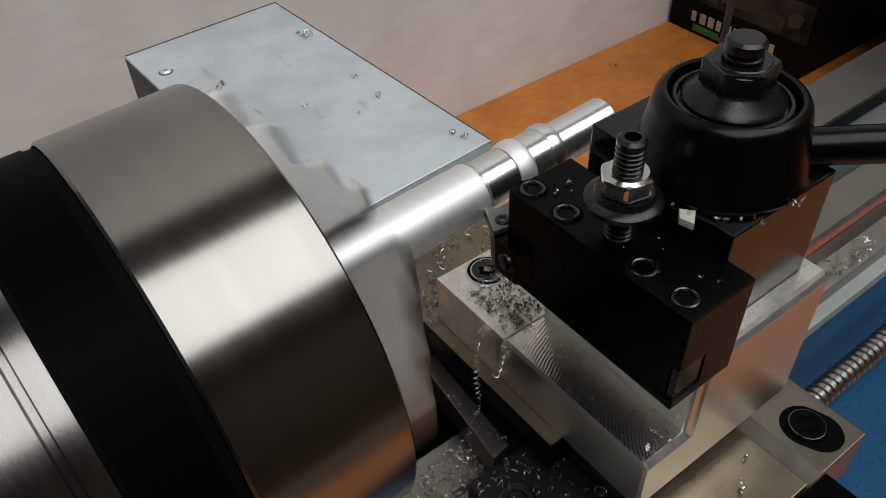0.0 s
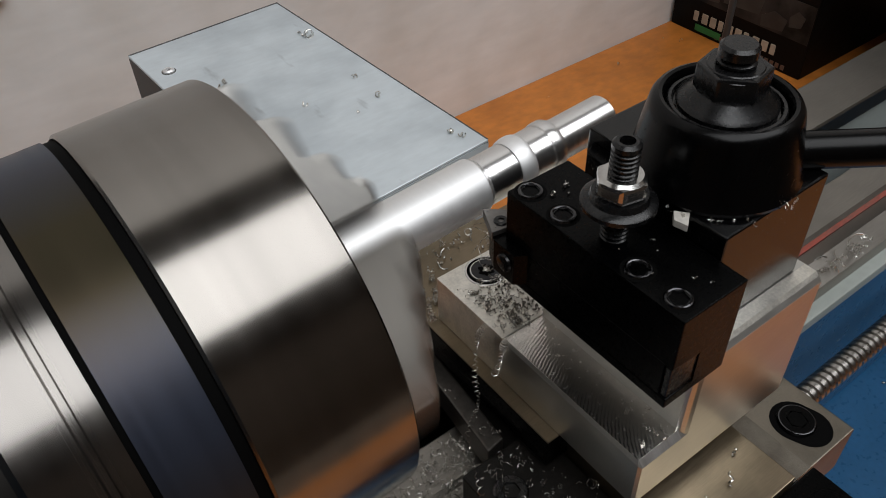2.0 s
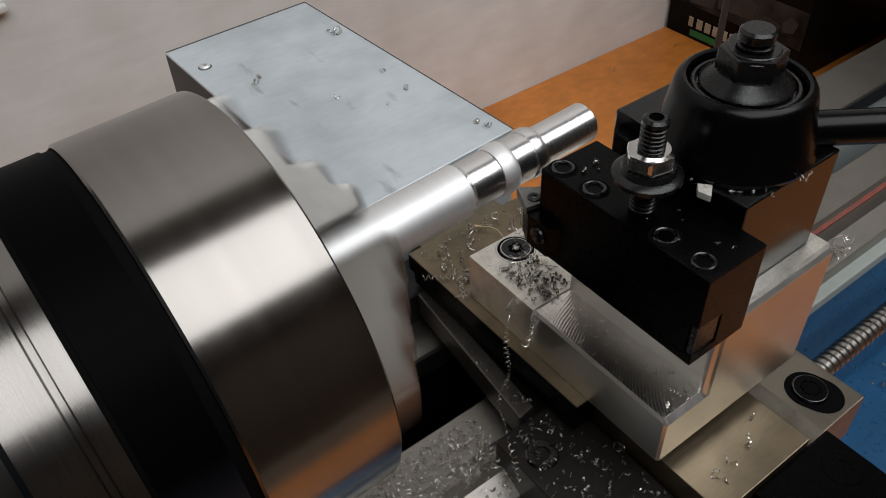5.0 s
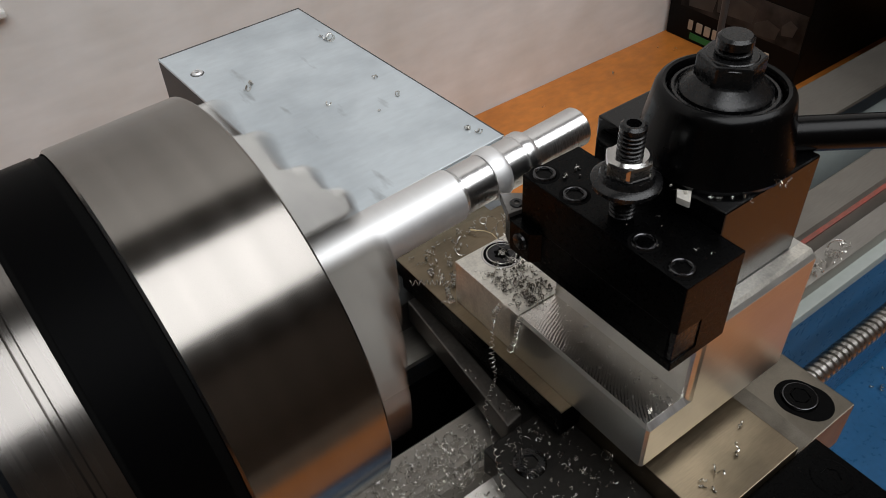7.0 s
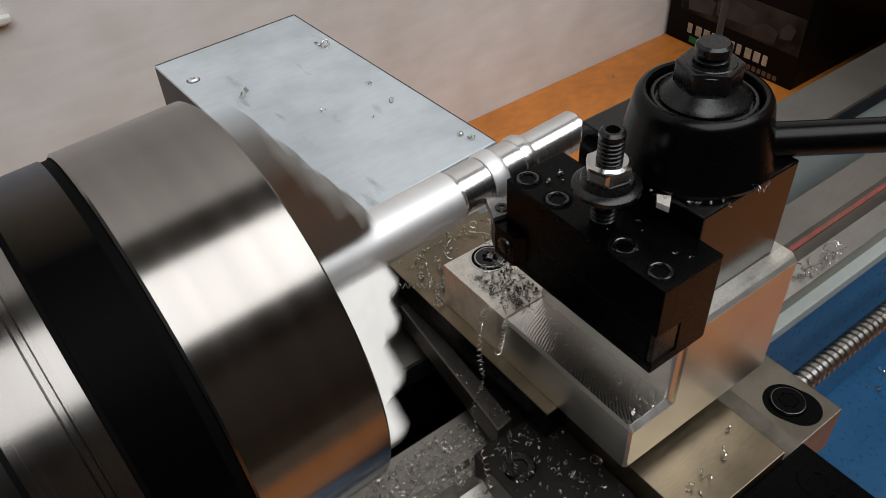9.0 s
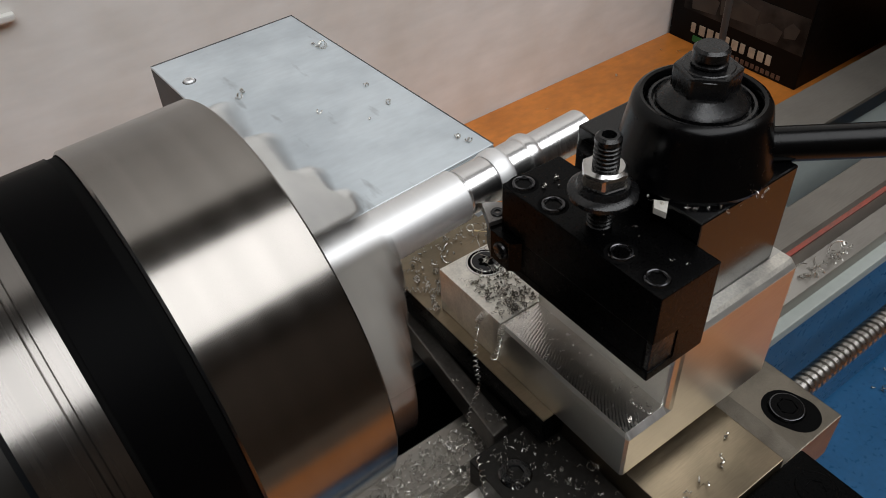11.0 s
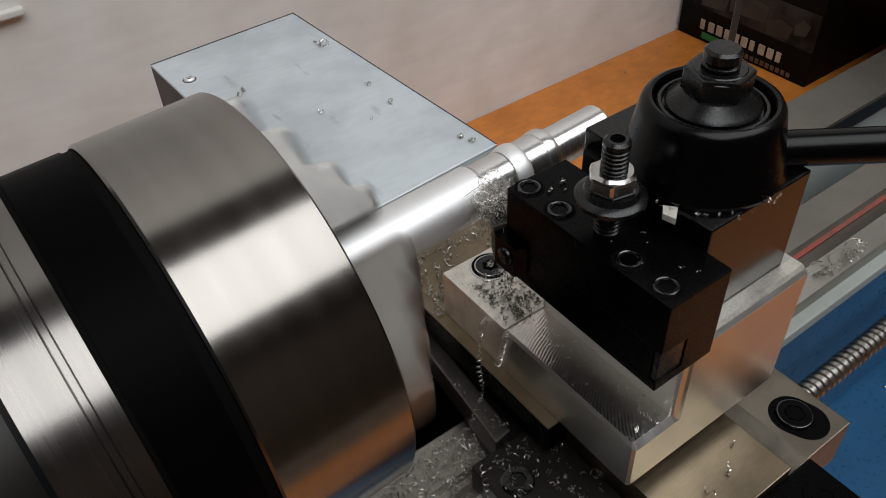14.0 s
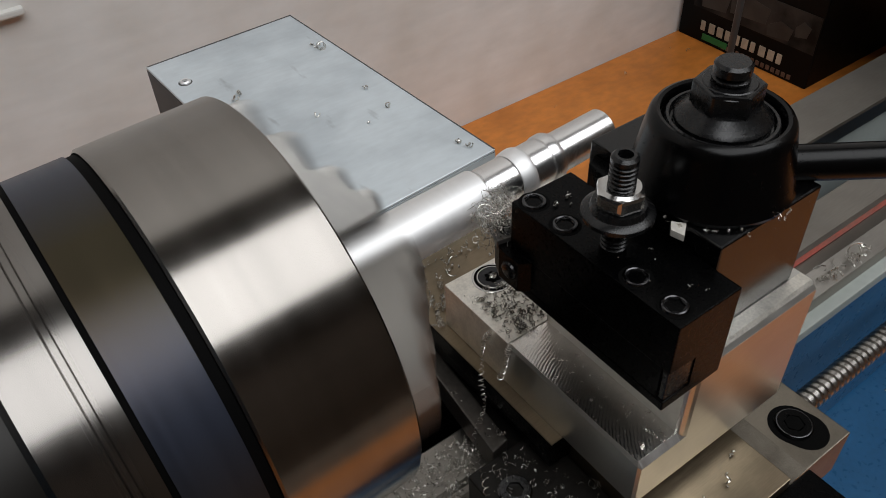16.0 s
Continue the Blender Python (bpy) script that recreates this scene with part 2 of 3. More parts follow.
def prism(outline, axis, a, b, bevel=0.4, seg=2, bm=None):
    """Extrudes an outline of two coordinates along x, y or z, from a to b."""
    own = bmesh.new()

    def at(u, v, w):
        return {"x": (w, u, v), "y": (u, w, v), "z": (u, v, w)}[axis]
    lo = [own.verts.new(at(u, v, a)) for u, v in outline]
    hi = [own.verts.new(at(u, v, b)) for u, v in outline]
    own.faces.new(lo)
    own.faces.new(hi)
    n = len(outline)
    for i in range(n):
        own.faces.new((lo[i], lo[(i + 1) % n], hi[(i + 1) % n], hi[i]))
    if bevel:
        bmesh.ops.bevel(own, geom=list(own.edges), offset=bevel, segments=seg, affect="EDGES", profile=0.6)
    return join(bm, own)


def chamfered(bm, test, width):
    """Chamfers the edges whose middle passes the test."""
    edges = [e for e in bm.edges if test((e.verts[0].co + e.verts[1].co) / 2)]
    bmesh.ops.bevel(bm, geom=edges, offset=width, segments=1, affect="EDGES", profile=0.5)
    return bm


def turned(profile, axis="z", centre=(0, 0, 0), n=64, arc=None, bm=None):
    """Turns a profile of (height, radius) about an axis. arc: start and end in degrees."""
    own = bmesh.new()
    a0, a1 = arc or (0, 360)
    full = arc is None
    steps = n if full else n + 1
    rings = []
    for h, r in profile:
        ring = []
        for i in range(steps):
            a = radians(a0 + (a1 - a0) * i / n)
            u, v = max(r, 1e-4) * math.cos(a), max(r, 1e-4) * math.sin(a)
            p = (u, v, h) if axis == "z" else (h, u, v) if axis == "x" else (u, h, v)
            ring.append(own.verts.new(Vector(p) + Vector(centre)))
        rings.append(ring)
    for p, q in zip(rings, rings[1:]):
        for i in range(n):
            j = (i + 1) % steps
            own.faces.new((p[i], p[j], q[j], q[i]))
    if full:
        bmesh.ops.remove_doubles(own, verts=own.verts, dist=0.003)
    return join(bm, own)


def tube(points, r, sides=6, bm=None, flat=1.0):
    """A tube of radius r along points."""
    own = bmesh.new()
    pts = [Vector(p) for p in points]
    prev = None
    side = Vector((0.3, 0.5, 0.8)).normalized()
    for i, p in enumerate(pts):
        d = (pts[min(i + 1, len(pts) - 1)] - pts[max(i - 1, 0)]).normalized()
        side = (side - d * side.dot(d)).normalized()
        up = d.cross(side)
        ring = [own.verts.new(p + r * (side * math.cos(2 * math.pi * k / sides) + up * flat * math.sin(2 * math.pi * k / sides))) for k in range(sides)]
        if prev:
            for k in range(sides):
                own.faces.new((prev[k], prev[(k + 1) % sides], ring[(k + 1) % sides], ring[k]))
        else:
            own.faces.new(ring)
        prev = ring
    own.faces.new(prev)
    return join(bm, own)


def coil(start, way, length, radius, turns, wire=0.12, per=10, rng=random, wobble=0.0):
    """Points of a helix from start along way."""
    d = Vector(way).normalized()
    s = d.orthogonal().normalized()
    u = d.cross(s)
    out = []
    n = max(6, int(turns * per))
    ph = rng.random() * 6.28
    for i in range(n + 1):
        f = i / n
        a = ph + f * turns * 2 * math.pi
        bend = Vector((math.sin(f * 5 + ph), math.cos(f * 4 + ph), 0)) * wobble
        out.append(Vector(start) + d * length * f + radius * (s * math.cos(a) + u * math.sin(a)) + bend)
    return out


def hexagon(cx, cy, across, turn=0.0):
    r = across / math.sqrt(3)
    return [(cx + r * math.cos(radians(60 * k + turn)), cy + r * math.sin(radians(60 * k + turn))) for k in range(6)]


def ring_hex_socket(cx, cy, z, r, depth, across, top_chamfer=0.5, turn=0.0):
    """A round screw head whose upper face is at z, with a hexagon socket."""
    bm = bmesh.new()
    n = 36

    def hexpoint(a):
        k = ((math.degrees(a) - turn) % 60) - 30
        return (across / 2) / math.cos(radians(k))
    rings = []
    for rad, h in ((r, z - depth), (r, z - top_chamfer), (r - top_chamfer, z), (None, z), (None, z - depth * 0.7)):
        ring = []
        for i in range(n):
            a = 2 * math.pi * i / n
            q = hexpoint(a) if rad is None else rad
            ring.append(bm.verts.new((cx + q * math.cos(a), cy + q * math.sin(a), h)))
        rings.append(ring)
    for p, q in zip(rings, rings[1:]):
        for i in range(n):
            bm.faces.new((p[i], p[(i + 1) % n], q[(i + 1) % n], q[i]))
    bm.faces.new(rings[-1])
    return bm


def thread(cx, cy, z0, z1, r, pitch, bm=None, depth=None, hollow=0.0):
    """A threaded upright bar, its ridges turned as close rings."""
    d = depth or pitch * 0.5
    prof = [(z0, 0.0), (z0, r)]
    z = z0
    while z + pitch < z1 - 0.6:
        prof += [(z + pitch * 0.15, r), (z + pitch * 0.5, r - d), (z + pitch * 0.85, r)]
        z += pitch
    prof += [(z1 - 0.6, r), (z1, r - 0.6)]
    if hollow:
        prof += [(z1, hollow), (z1 - hollow * 2, hollow), (z1 - hollow * 2, 0)]
    else:
        prof += [(z1, 0)]
    return turned(prof, "z", (cx, cy, 0), 40, bm=bm)


AY, AZ = 19.5, -12.0          # the spindle axis
SPINDLE_PITCH, SPINDLE_YAW = -1.8, 1.3
BENCH_Z = -205.0

# ---- the room ----
# Only the back wall is in view; the rest is added for reflections.
floor = tagged(part("floor", box(-1500, 1500, -2000, 300, -1140, -1105, 0), FLOOR_TAN), "unseen tan floor added to be reflected in the chuck", "floor", kind="structure")
wall_back = tagged(part("wall_back", box(-1500, 1500, 284, 330, -1105, 1750, 0), WALL_PAINT), "smudged off-white painted wall behind the lathe", "wall", kind="structure")
wall_front = tagged(part("wall_front", box(-1500, 1500, -2050, -2000, -1105, 1750, 0), ROOM_BROWN), "unseen brown wall added behind the operator for reflections", "wall", kind="structure")
wall_left = tagged(part("wall_left", box(-1550, -1500, -2000, 284, -1105, 1750, 0), ROOM_BROWN), "unseen brown wall added past the headstock for reflections", "wall", kind="structure")
wall_right = tagged(part("wall_right", box(1500, 1550, -2000, 284, -1105, 1750, 0), ROOM_BROWN), "unseen brown wall added past the tailstock for reflections", "wall", kind="structure")
ceiling = tagged(part("ceiling", box(-1550, 1550, -2050, 330, 1750, 1790, 0), CEILING_PAINT), "unseen dull ceiling added to close the room", "ceiling", kind="structure")
bench = thing("workbench", "orange varnished wooden workbench against the wall", "workbench")
part("bench_top", box(-900, 1100, -235, 283, BENCH_Z - 38, BENCH_Z, 1.5), BENCH_WOOD, bench)
for bx in (-860, 1000):
    for by in (-220, 200):
        part("leg", box(bx, bx + 70, by, by + 70, -1105, BENCH_Z - 38.2, 2), BENCH_WOOD, bench)

# ---- the lathe's bed, tray, headstock ----
tray = thing("chip_tray", "blue enamelled steel chip tray under the lathe bed", "tray")
part("pan", box(-300, 640, -97.1, 62, BENCH_Z + 0.2, BENCH_Z + 3, 0.4), BLUE_PAINT, tray, "blue tray floor")
part("rim", box(-300, 640, -100, -97.2, BENCH_Z + 0.2, BENCH_Z + 12, 0.8), BLUE_PAINT, tray, "raised front rim")

bed = thing("lathe_bed", "ground cast iron lathe bed with pale green-grey painted sides", "lathe bed")
part("rear_way", prism([(36.6, -97), (36.6, -89), (37.2, -88), (59.5, -88), (60.2, -88.8), (60.2, -97)], "x", -150, 620, 0), BED_WAY, bed, "flat ground rear way")
part("rear_web", box(-150, 620, 39.5, 57, -200, -97.1, 0.5), BED_PAINT, bed)
part("front_way", prism([(12.2, -97), (12.2, -88.6), (11.6, -88), (-2.0, -88), (-3.4, -89.6), (-5.2, -89.6), (-11.5, -86.0), (-18.4, -90.5), (-18.4, -97)], "x", -150, 620, 0), BED_WAY, bed, "front way with a raised V edge")
part("way_groove", box(75, 620, -5.2, -3.3, -89.55, -89.25, 0), RED_GREASE, bed, "groove smeared with red oil")
part("front_flange", box(-150, 620, -22.8, 9, -102, -97.1, 0.6), BED_PAINT, bed, "pale painted flange")
part("front_web", box(-150, 620, -19, 7, -200, -102.1, 0.6), BLUE_PAINT, bed, "blue painted web")
# Dark block and black sheet added to paint the shade between the ways.
part("gap_shade_web", box(-150, 40, 12.4, 37.3, -160, -138, 1.0), CAST_DARK, bed, "dark block added for the shade between the ways")
part("gap_shade_liner", box(-150, 40, 37.5, 39.4, -160, -97.3, 0.3), GROOVE, bed, "black sheet added for the shade inside the bed")
for cx in (-110, 60, 165, 330, 480):
    part("cross_web", box(cx, cx + 16, 9.1, 39.4, -195, -112, 1.0), BED_PAINT, bed)

leadscrew = thing("leadscrew", "bright threaded steel leadscrew along the bed", "leadscrew")
prof = [(-140, 0), (-140, 4.1)]
x = -140.0
while x < 600:
    prof += [(x + 0.2, 4.1), (x + 1.5, 4.1), (x + 1.8, 3.2), (x + 2.6, 3.2), (x + 2.9, 4.1)]
    x += 3.0
prof += [(604, 4.1), (604, 0)]
screw = turned(prof, "x", (0, 0, 0), 24)
for v in screw.verts:
    v.co.x += 3.0 * (math.atan2(v.co.z, v.co.y) % (2 * math.pi)) / (2 * math.pi)
    v.co.y, v.co.z = v.co.y - 36.4, v.co.z - 110.8
part("thread", screw, SCREW_STEEL, leadscrew, smooth=True)
part("end_bracket", box(596, 640, -48, -25.7, -200.8, -98, 1.5), BED_PAINT, leadscrew)

head = thing("headstock", "dark blue painted lathe headstock behind the chuck", "headstock")
part("casting", prism([(-60, -98), (100, -98), (100, 60), (75, 80), (-30, 80), (-60, 50)], "x", -330, -152, 4, 3), HEAD_PAINT, head)
part("spindle_nose", turned([(-152, 0), (-152, 32), (-128, 32), (-128, 0)], "x", (0, AY, AZ), 64), CHUCK_STEEL, head, smooth=True)
part("foot", box(-330, -152, -60, 100, -200.8, -98.2, 2), HEAD_PAINT, head)

# ---- the turning chuck with the bar in it ----
chuck = thing("lathe_chuck", "spinning ground steel three-jaw lathe chuck with a black band", "chuck")
chuck.location = (0, AY * MM, AZ * MM)
R = 46.2
part("body", turned([(-78.5, 0), (-78.5, R - 0.5), (-78.0, R), (-51.9, R), (-51.45, R - 0.45), (-51.4, R - 1.2), (-51.4, 16), (-58, 15), (-58, 0)], "x", n=128), CHUCK_STEEL, chuck, "ground steel chuck body", True)
# Part of the band is tinted blue and brown by angle.
for a0, a1, tint, label in ((52, 88, BAND_BLUE, "bluish stretch of the band"), (88, 130, BAND_BROWN, "brownish stretch of the band"), (130, 164, BAND_BLUE, "bluish stretch of the band"), (164, 178, BAND_BROWN, "brownish stretch of the band")):
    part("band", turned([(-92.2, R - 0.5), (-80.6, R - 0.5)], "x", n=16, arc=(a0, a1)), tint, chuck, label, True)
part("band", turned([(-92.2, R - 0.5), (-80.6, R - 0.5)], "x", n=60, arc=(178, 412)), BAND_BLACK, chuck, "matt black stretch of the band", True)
part("band_groove", turned([(-80.6, R - 0.6), (-80.6, R - 0.9), (-78.6, R - 0.9), (-78.6, R - 0.6)], "x", n=96), GROOVE, chuck, "black groove", True)
part("band_groove", turned([(-93.3, R - 0.6), (-93.3, R - 0.9), (-92.2, R - 0.9), (-92.2, R - 0.6)], "x", n=96), GROOVE, chuck, "black groove", True)
part("back_plate", turned([(-107.6, 20), (-107.3, R - 1.6), (-106.2, R - 0.3), (-98.1, R), (-97.8, R - 1.1), (-96.8, R - 1.1), (-96.5, R), (-93.3, R), (-93.3, 30)], "x", n=128), PLATE_STEEL, chuck, "ground steel back plate with a turned groove", True)
part("rear_hub", turned([(-128, 0), (-128, 33), (-107.7, 34), (-107.7, 0)], "x", n=96), CAST_DARK, chuck, "dark hub behind the back plate", True)
for k in range(3):
    a = 120 * k + 54
    bm = prism([(7.0, -51.7), (42.5, -51.7), (42.5, -44), (33, -44), (33, -38), (22, -38), (22, -31.5), (14, -31.5), (14, -26.5), (8.0, -26.5), (7.0, -28)], "y", -6.0, 6.0, 0.7)
    for v in bm.verts:
        v.co = Vector((v.co.z, v.co.x, v.co.y))
    bmesh.ops.rotate(bm, verts=bm.verts, matrix=Matrix.Rotation(radians(a), 3, "X"))
    part("jaw", bm, JAW_STEEL, chuck, "stepped hardened jaw")

bar = thing("workpiece", "turned aluminium bar with grooves and a bright end", "workpiece")
bar.location = (0, AY * MM, AZ * MM)
part("stock", turned([(-57, 0), (-57, 6.9), (-0.6, 6.9), (-0.2, 6.5), (-0.2, 0)], "x", n=64), RAW_ALU, bar, "matt unturned stock", True)
part("turned_end", turned([(-0.2, 5.6), (0.7, 5.6), (0.7, 6.2), (9.4, 6.2), (9.4, 5.8), (10.2, 5.8), (10.2, 6.3), (14.7, 6.3), (19.6, 6.35), (19.8, 6.0), (20.4, 6.0), (20.6, 6.45), (21.4, 6.75), (23.3, 6.75), (24.0, 6.4), (24.0, 5.6), (24.8, 5.6), (24.8, 5.45), (42.2, 5.45), (42.8, 4.95), (42.8, 0)], "x", n=64), BRIGHT_ALU, bar, "bright turned and grooved end", True)
part("matt_ring", turned([(9.7, 6.0), (9.75, 6.3), (10.6, 6.7), (11.8, 6.95), (13.2, 7.0), (14.0, 6.8), (14.4, 6.5), (14.4, 6.0)], "x", n=64), RAW_ALU, bar, "matt ring left by the parting cut", True)

# ---- the carriage: saddle (moves along the bed) ----
RIDE_A, RIDE_C = [], []
saddle = thing("saddle", "scraped cast iron lathe saddle dusted with swarf", "saddle")
RIDE_A.append(saddle)
part("slideway", box(1.6, 36.2, -61.5, 85, -88, -69, 0.25), CAST_TOP, saddle, "ground slideway of the saddle")
part("wing_right", box(36.4, 66.6, -60.5, -20, -95, -77, 0.35), CAST_FINE, saddle, "right wing with a slotted screw hole")
part("wing_step", box(36.3, 47.6, -60.4, -20, -80, -76.9, 0.1), CAST_PIT, saddle, "pitted strip beside the slideway")
part("wing_left", box(-24, 1.4, -62, -7.4, -95, -77.4, 0.8), CAST_DARK, saddle, "dark left wing")
part("lip", prism([(-15.1, -7.2), (-9.2, -6.4), (-4.0, 50.0), (-9.0, 50.0)], "z", -84, -75, 0.6), CAST_MID, saddle, "narrow ledge beside the slideway")
part("rear_end", box(-18, 1.4, 50.4, 66.5, -96, -76, 0.6), CAST_DARK, saddle, "dark rear end under the cover")
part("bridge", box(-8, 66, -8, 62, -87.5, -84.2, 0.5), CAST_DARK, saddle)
# A flat black plate paints the shade inside the slot.
part("slot", prism([(56.3 + 6.5 * math.cos(radians(a)), -49.3 + 6.5 * math.sin(radians(a))) for a in range(22, 203, 15)] + [(57.5 + 6.3 * math.cos(radians(a)), -52.7 + 6.3 * math.sin(radians(a))) for a in range(202, 383, 15)], "z", -77.6, -76.93, 0), GROOVE, saddle, "black plate for the shade in the counterbored slot")
wing_screw = part("cap_screw", ring_hex_socket(56.6, -49.6, -76.0, 5.2, 1.0, 5.0, 0.6, 10), BLACK_OXIDE, saddle, "black socket cap screw", True)
# This rim's glint is put into a paler steel.
part("screw_rim", turned([(-76.3, 4.86), (-76.06, 4.84), (-75.98, 4.66), (-75.99, 4.5)], "z", (56.6, -49.6, 0), 40), RIM_STEEL, wing_screw, "paler rim for the glint round the screw", True)
part("socket", turned([(-76.6, 0), (-75.99, 0), (-75.99, 2.6), (-76.6, 2.6)], "z", (56.6, -49.6, 0), 6), GROOVE, wing_screw, "black disc for the shade in the hexagon socket")
part("cap_screw", ring_hex_socket(-17.0, -18.6, -76.4, 4.6, 2.0, 4.2, 0.5, 25), RIM_STEEL, saddle, "oily socket cap screw", True)
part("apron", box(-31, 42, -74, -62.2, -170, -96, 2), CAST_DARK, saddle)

block = thing("feed_bracket", "black painted cross feed bracket on the saddle front", "bracket")
RIDE_A.append(block)
part("body", box(14, 44.2, -84.5, -61.7, -110, -71.5, 0.7), BLACK_OXIDE, block)
part("screw", ring_hex_socket(37, -71, -71.3, 5.2, 0.4, 4.4, 0.2), BLACK_OXIDE, block, "", True)

cover = thing("rear_cover", "folded zinc sheet cover over the rear of the carriage", "sheet cover")
RIDE_A.append(cover)
quad = [(-23.5, 204.3), (43.8, 207.6), (49.2, 71.5), (-19.5, 67.0)]
part("top_sheet", prism(quad, "z", -48.6, -47.4, 0.25, 1), GALV, cover, "brushed zinc top sheet")
for i in range(4):
    p, q = Vector(quad[i]), Vector(quad[(i + 1) % 4])
    inward = (Vector((13, 137)) - (p + q) / 2).normalized() * 1.2
    # The left side is in shadow, painted with the dark sheet colour.
    part("side_sheet", prism([tuple(p), tuple(q), tuple(q + inward), tuple(p + inward)], "z", -96, -48.7, 0), GALV_EDGE_SHADE if i in (3,) else GALV, cover, "folded side of the cover")
for rx, ry in ((-15.8, 182.3),):
    # The rivet's contact shadow, laid on the sheet as a dark disc.
    part("rivet_shadow", turned([(-47.38, 0), (-47.36, 2.7), (-47.39, 2.75)], "z", (rx, ry, 0), 24), GALV_EDGE_SHADE, cover, "dark disc painted as the rivet's shadow")
    rivet = part("rivet", turned([(-47.4, 2.2), (-46.9, 2.2), (-46.4, 1.6), (-46.4, 1.1), (-47.2, 0.9)], "z", (rx, ry, 0), 18), RAW_ALU, cover, "pop rivet", True)
    part("rivet_hole", turned([(-47.25, 0), (-47.2, 1.0), (-47.25, 1.05)], "z", (rx, ry, 0), 18), GROOVE, rivet, "black disc for the shade in the rivet's hollow")
part("edge_seam", prism([(-23.4, 204.2), (43.7, 207.5), (43.7, 206.7), (-22.7, 203.4)], "z", -47.5, -47.3, 0), GALV_EDGE_SHADE, cover, "dark folded seam")
part("edge_seam", prism([(43.7, 207.5), (49.1, 71.6), (48.6, 71.6), (43.2, 206.7)], "z", -47.5, -47.3, 0), GALV_EDGE_SHADE, cover, "dark folded seam")
part("gasket", box(2, 48, 71.6, 72.6, -50.4, -48.65, 0.2), GROOVE, cover, "black edge strip")

# ---- cross slide and all that it carries ----
xslide = thing("cross_slide", "ground steel cross slide under the aluminium plinth", "cross slide")
RIDE_C.append(xslide)
# The body is much darker than the thin ground face on top.
part("plate", box(-7.6, 52, -19.2, 57.2, -68.7, -62.75, 0.2), BLACK_OXIDE, xslide, "black body of the slide")
part("ground_top", box(-7.5, 51.9, -19.1, 57.1, -62.74, -62.3, 0.1, 1), CAST_TOP, xslide, "ground upper face")
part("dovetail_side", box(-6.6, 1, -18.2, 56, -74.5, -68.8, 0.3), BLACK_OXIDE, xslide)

plinth = thing("tool_post_plinth", "milled aluminium plinth block bolted on the cross slide", "plinth")
RIDE_C.append(plinth)
base = box(-3.8, 20, -43.0, 6.0, -62.18, -46.8, 0)
chamfered(base, lambda p: abs(p.y + 43) < 0.01 and abs(p.z + 46.8) < 0.01, 1.45)
chamfered(base, lambda p: abs(p.x + 3.8) < 0.3 and p.z > -47.0, 0.7)
chamfered(base, lambda p: p.x < -3.0 and abs(p.y + 43) < 0.01 and -60 < p.z < -50, 0.7)
part("base", base, PLINTH_ALU, plinth, "milled lower step with chamfered edges")
part("rear_pad", prism([(-3.8, 3.02), (50, 3.02), (50, 30.4), (-3.8, 30.4)], "z", -62.2, -46.4, 0.15), PLINTH_TOP, plinth, "dull rear pad strewn with swarf")
part("riser", prism([(9.6, -41.0), (9.9, -41.9), (10.6, -42.65), (11.6, -43.01), (50.0, -43.01), (50.0, 3.0), (9.6, 3.0)], "z", -62.2, -24.0, 0.0), PLINTH_ALU, plinth, "upright riser under the tool post")
part("riser_top", prism([(-43.01, -23.98), (-41.2, -22.2), (3.0, -22.2), (3.0, -23.98)], "x", 9.6, 50.0, 0.0), PLINTH_ALU, plinth, "upper land of the riser")
part("chamfer_edge", prism([(-43.06, -24.1), (-41.2, -22.14), (-38.2, -22.14), (-38.2, -22.3), (-42.9, -24.3)], "x", 9.7, 49.9, 0.0), PLINTH_TOP, plinth, "bright chamfered edge")
part("counterbore", turned([(-46.38, 5.3), (-46.3, 5.3), (-46.3, 5.8), (-46.38, 5.9)], "z", (8.4, 24.3, 0), 40), NUT_STEEL, plinth, "chamfer of the screw hole")
part("counterbore", turned([(-46.38, 4.5), (-46.35, 4.5), (-46.35, 5.32), (-46.38, 5.32)], "z", (8.4, 24.3, 0), 40), GROOVE, plinth, "black ring for the shade in the gap")
pad_screw = part("cap_screw", ring_hex_socket(8.4, 24.3, -46.0, 4.6, 0.35, 4.0, 0.3, 20), DARK_STEEL, plinth, "black socket cap screw", True)
part("socket", prism([(8.4 + (2.05 + 0.42 * math.cos(radians(6 * a))) * math.cos(radians(a)), 24.3 + (2.05 + 0.42 * math.cos(radians(6 * a))) * math.sin(radians(a))) for a in range(0, 360, 10)], "z", -46.1, -45.985, 0), GROOVE, pad_screw, "black star for the shade in the screw's socket")
# Bright steel ring stands in for the highlight on the screw's edge.
part("screw_rim", turned([(-46.0, 4.1), (-45.93, 4.15), (-45.93, 4.35), (-46.02, 4.45)], "z", (8.4, 24.3, 0), 40), NUT_STEEL, pad_screw, "bright rim for the highlight round the screw", True)
# Thin strip over the chamfer, paler to paint its highlight.
part("front_chamfer", prism([(-43.03, -48.22), (-41.55, -46.74), (-41.55, -46.95), (-42.9, -48.22)], "x", -2.9, 9.5, 0), CHAMFER_ALU, plinth, "milled chamfer with its highlight in paler metal")
part("milled_face", box(-3.0, 9.58, -41.5, 2.95, -46.85, -46.77, 0), MILLED, plinth, "face with curved cutter marks")

post = thing("tool_post", "black quick-change lathe tool post with a conical hub", "tool post")
RIDE_C.append(post)
part("body", prism([(14.3, -38.0), (46.3, -38.0), (46.3, 4.4), (20.8, 4.4), (20.8, -6), (14.3, -10)], "z", -22.1, 5.0, 0.5), POST_OXIDE, post, "black steel body")
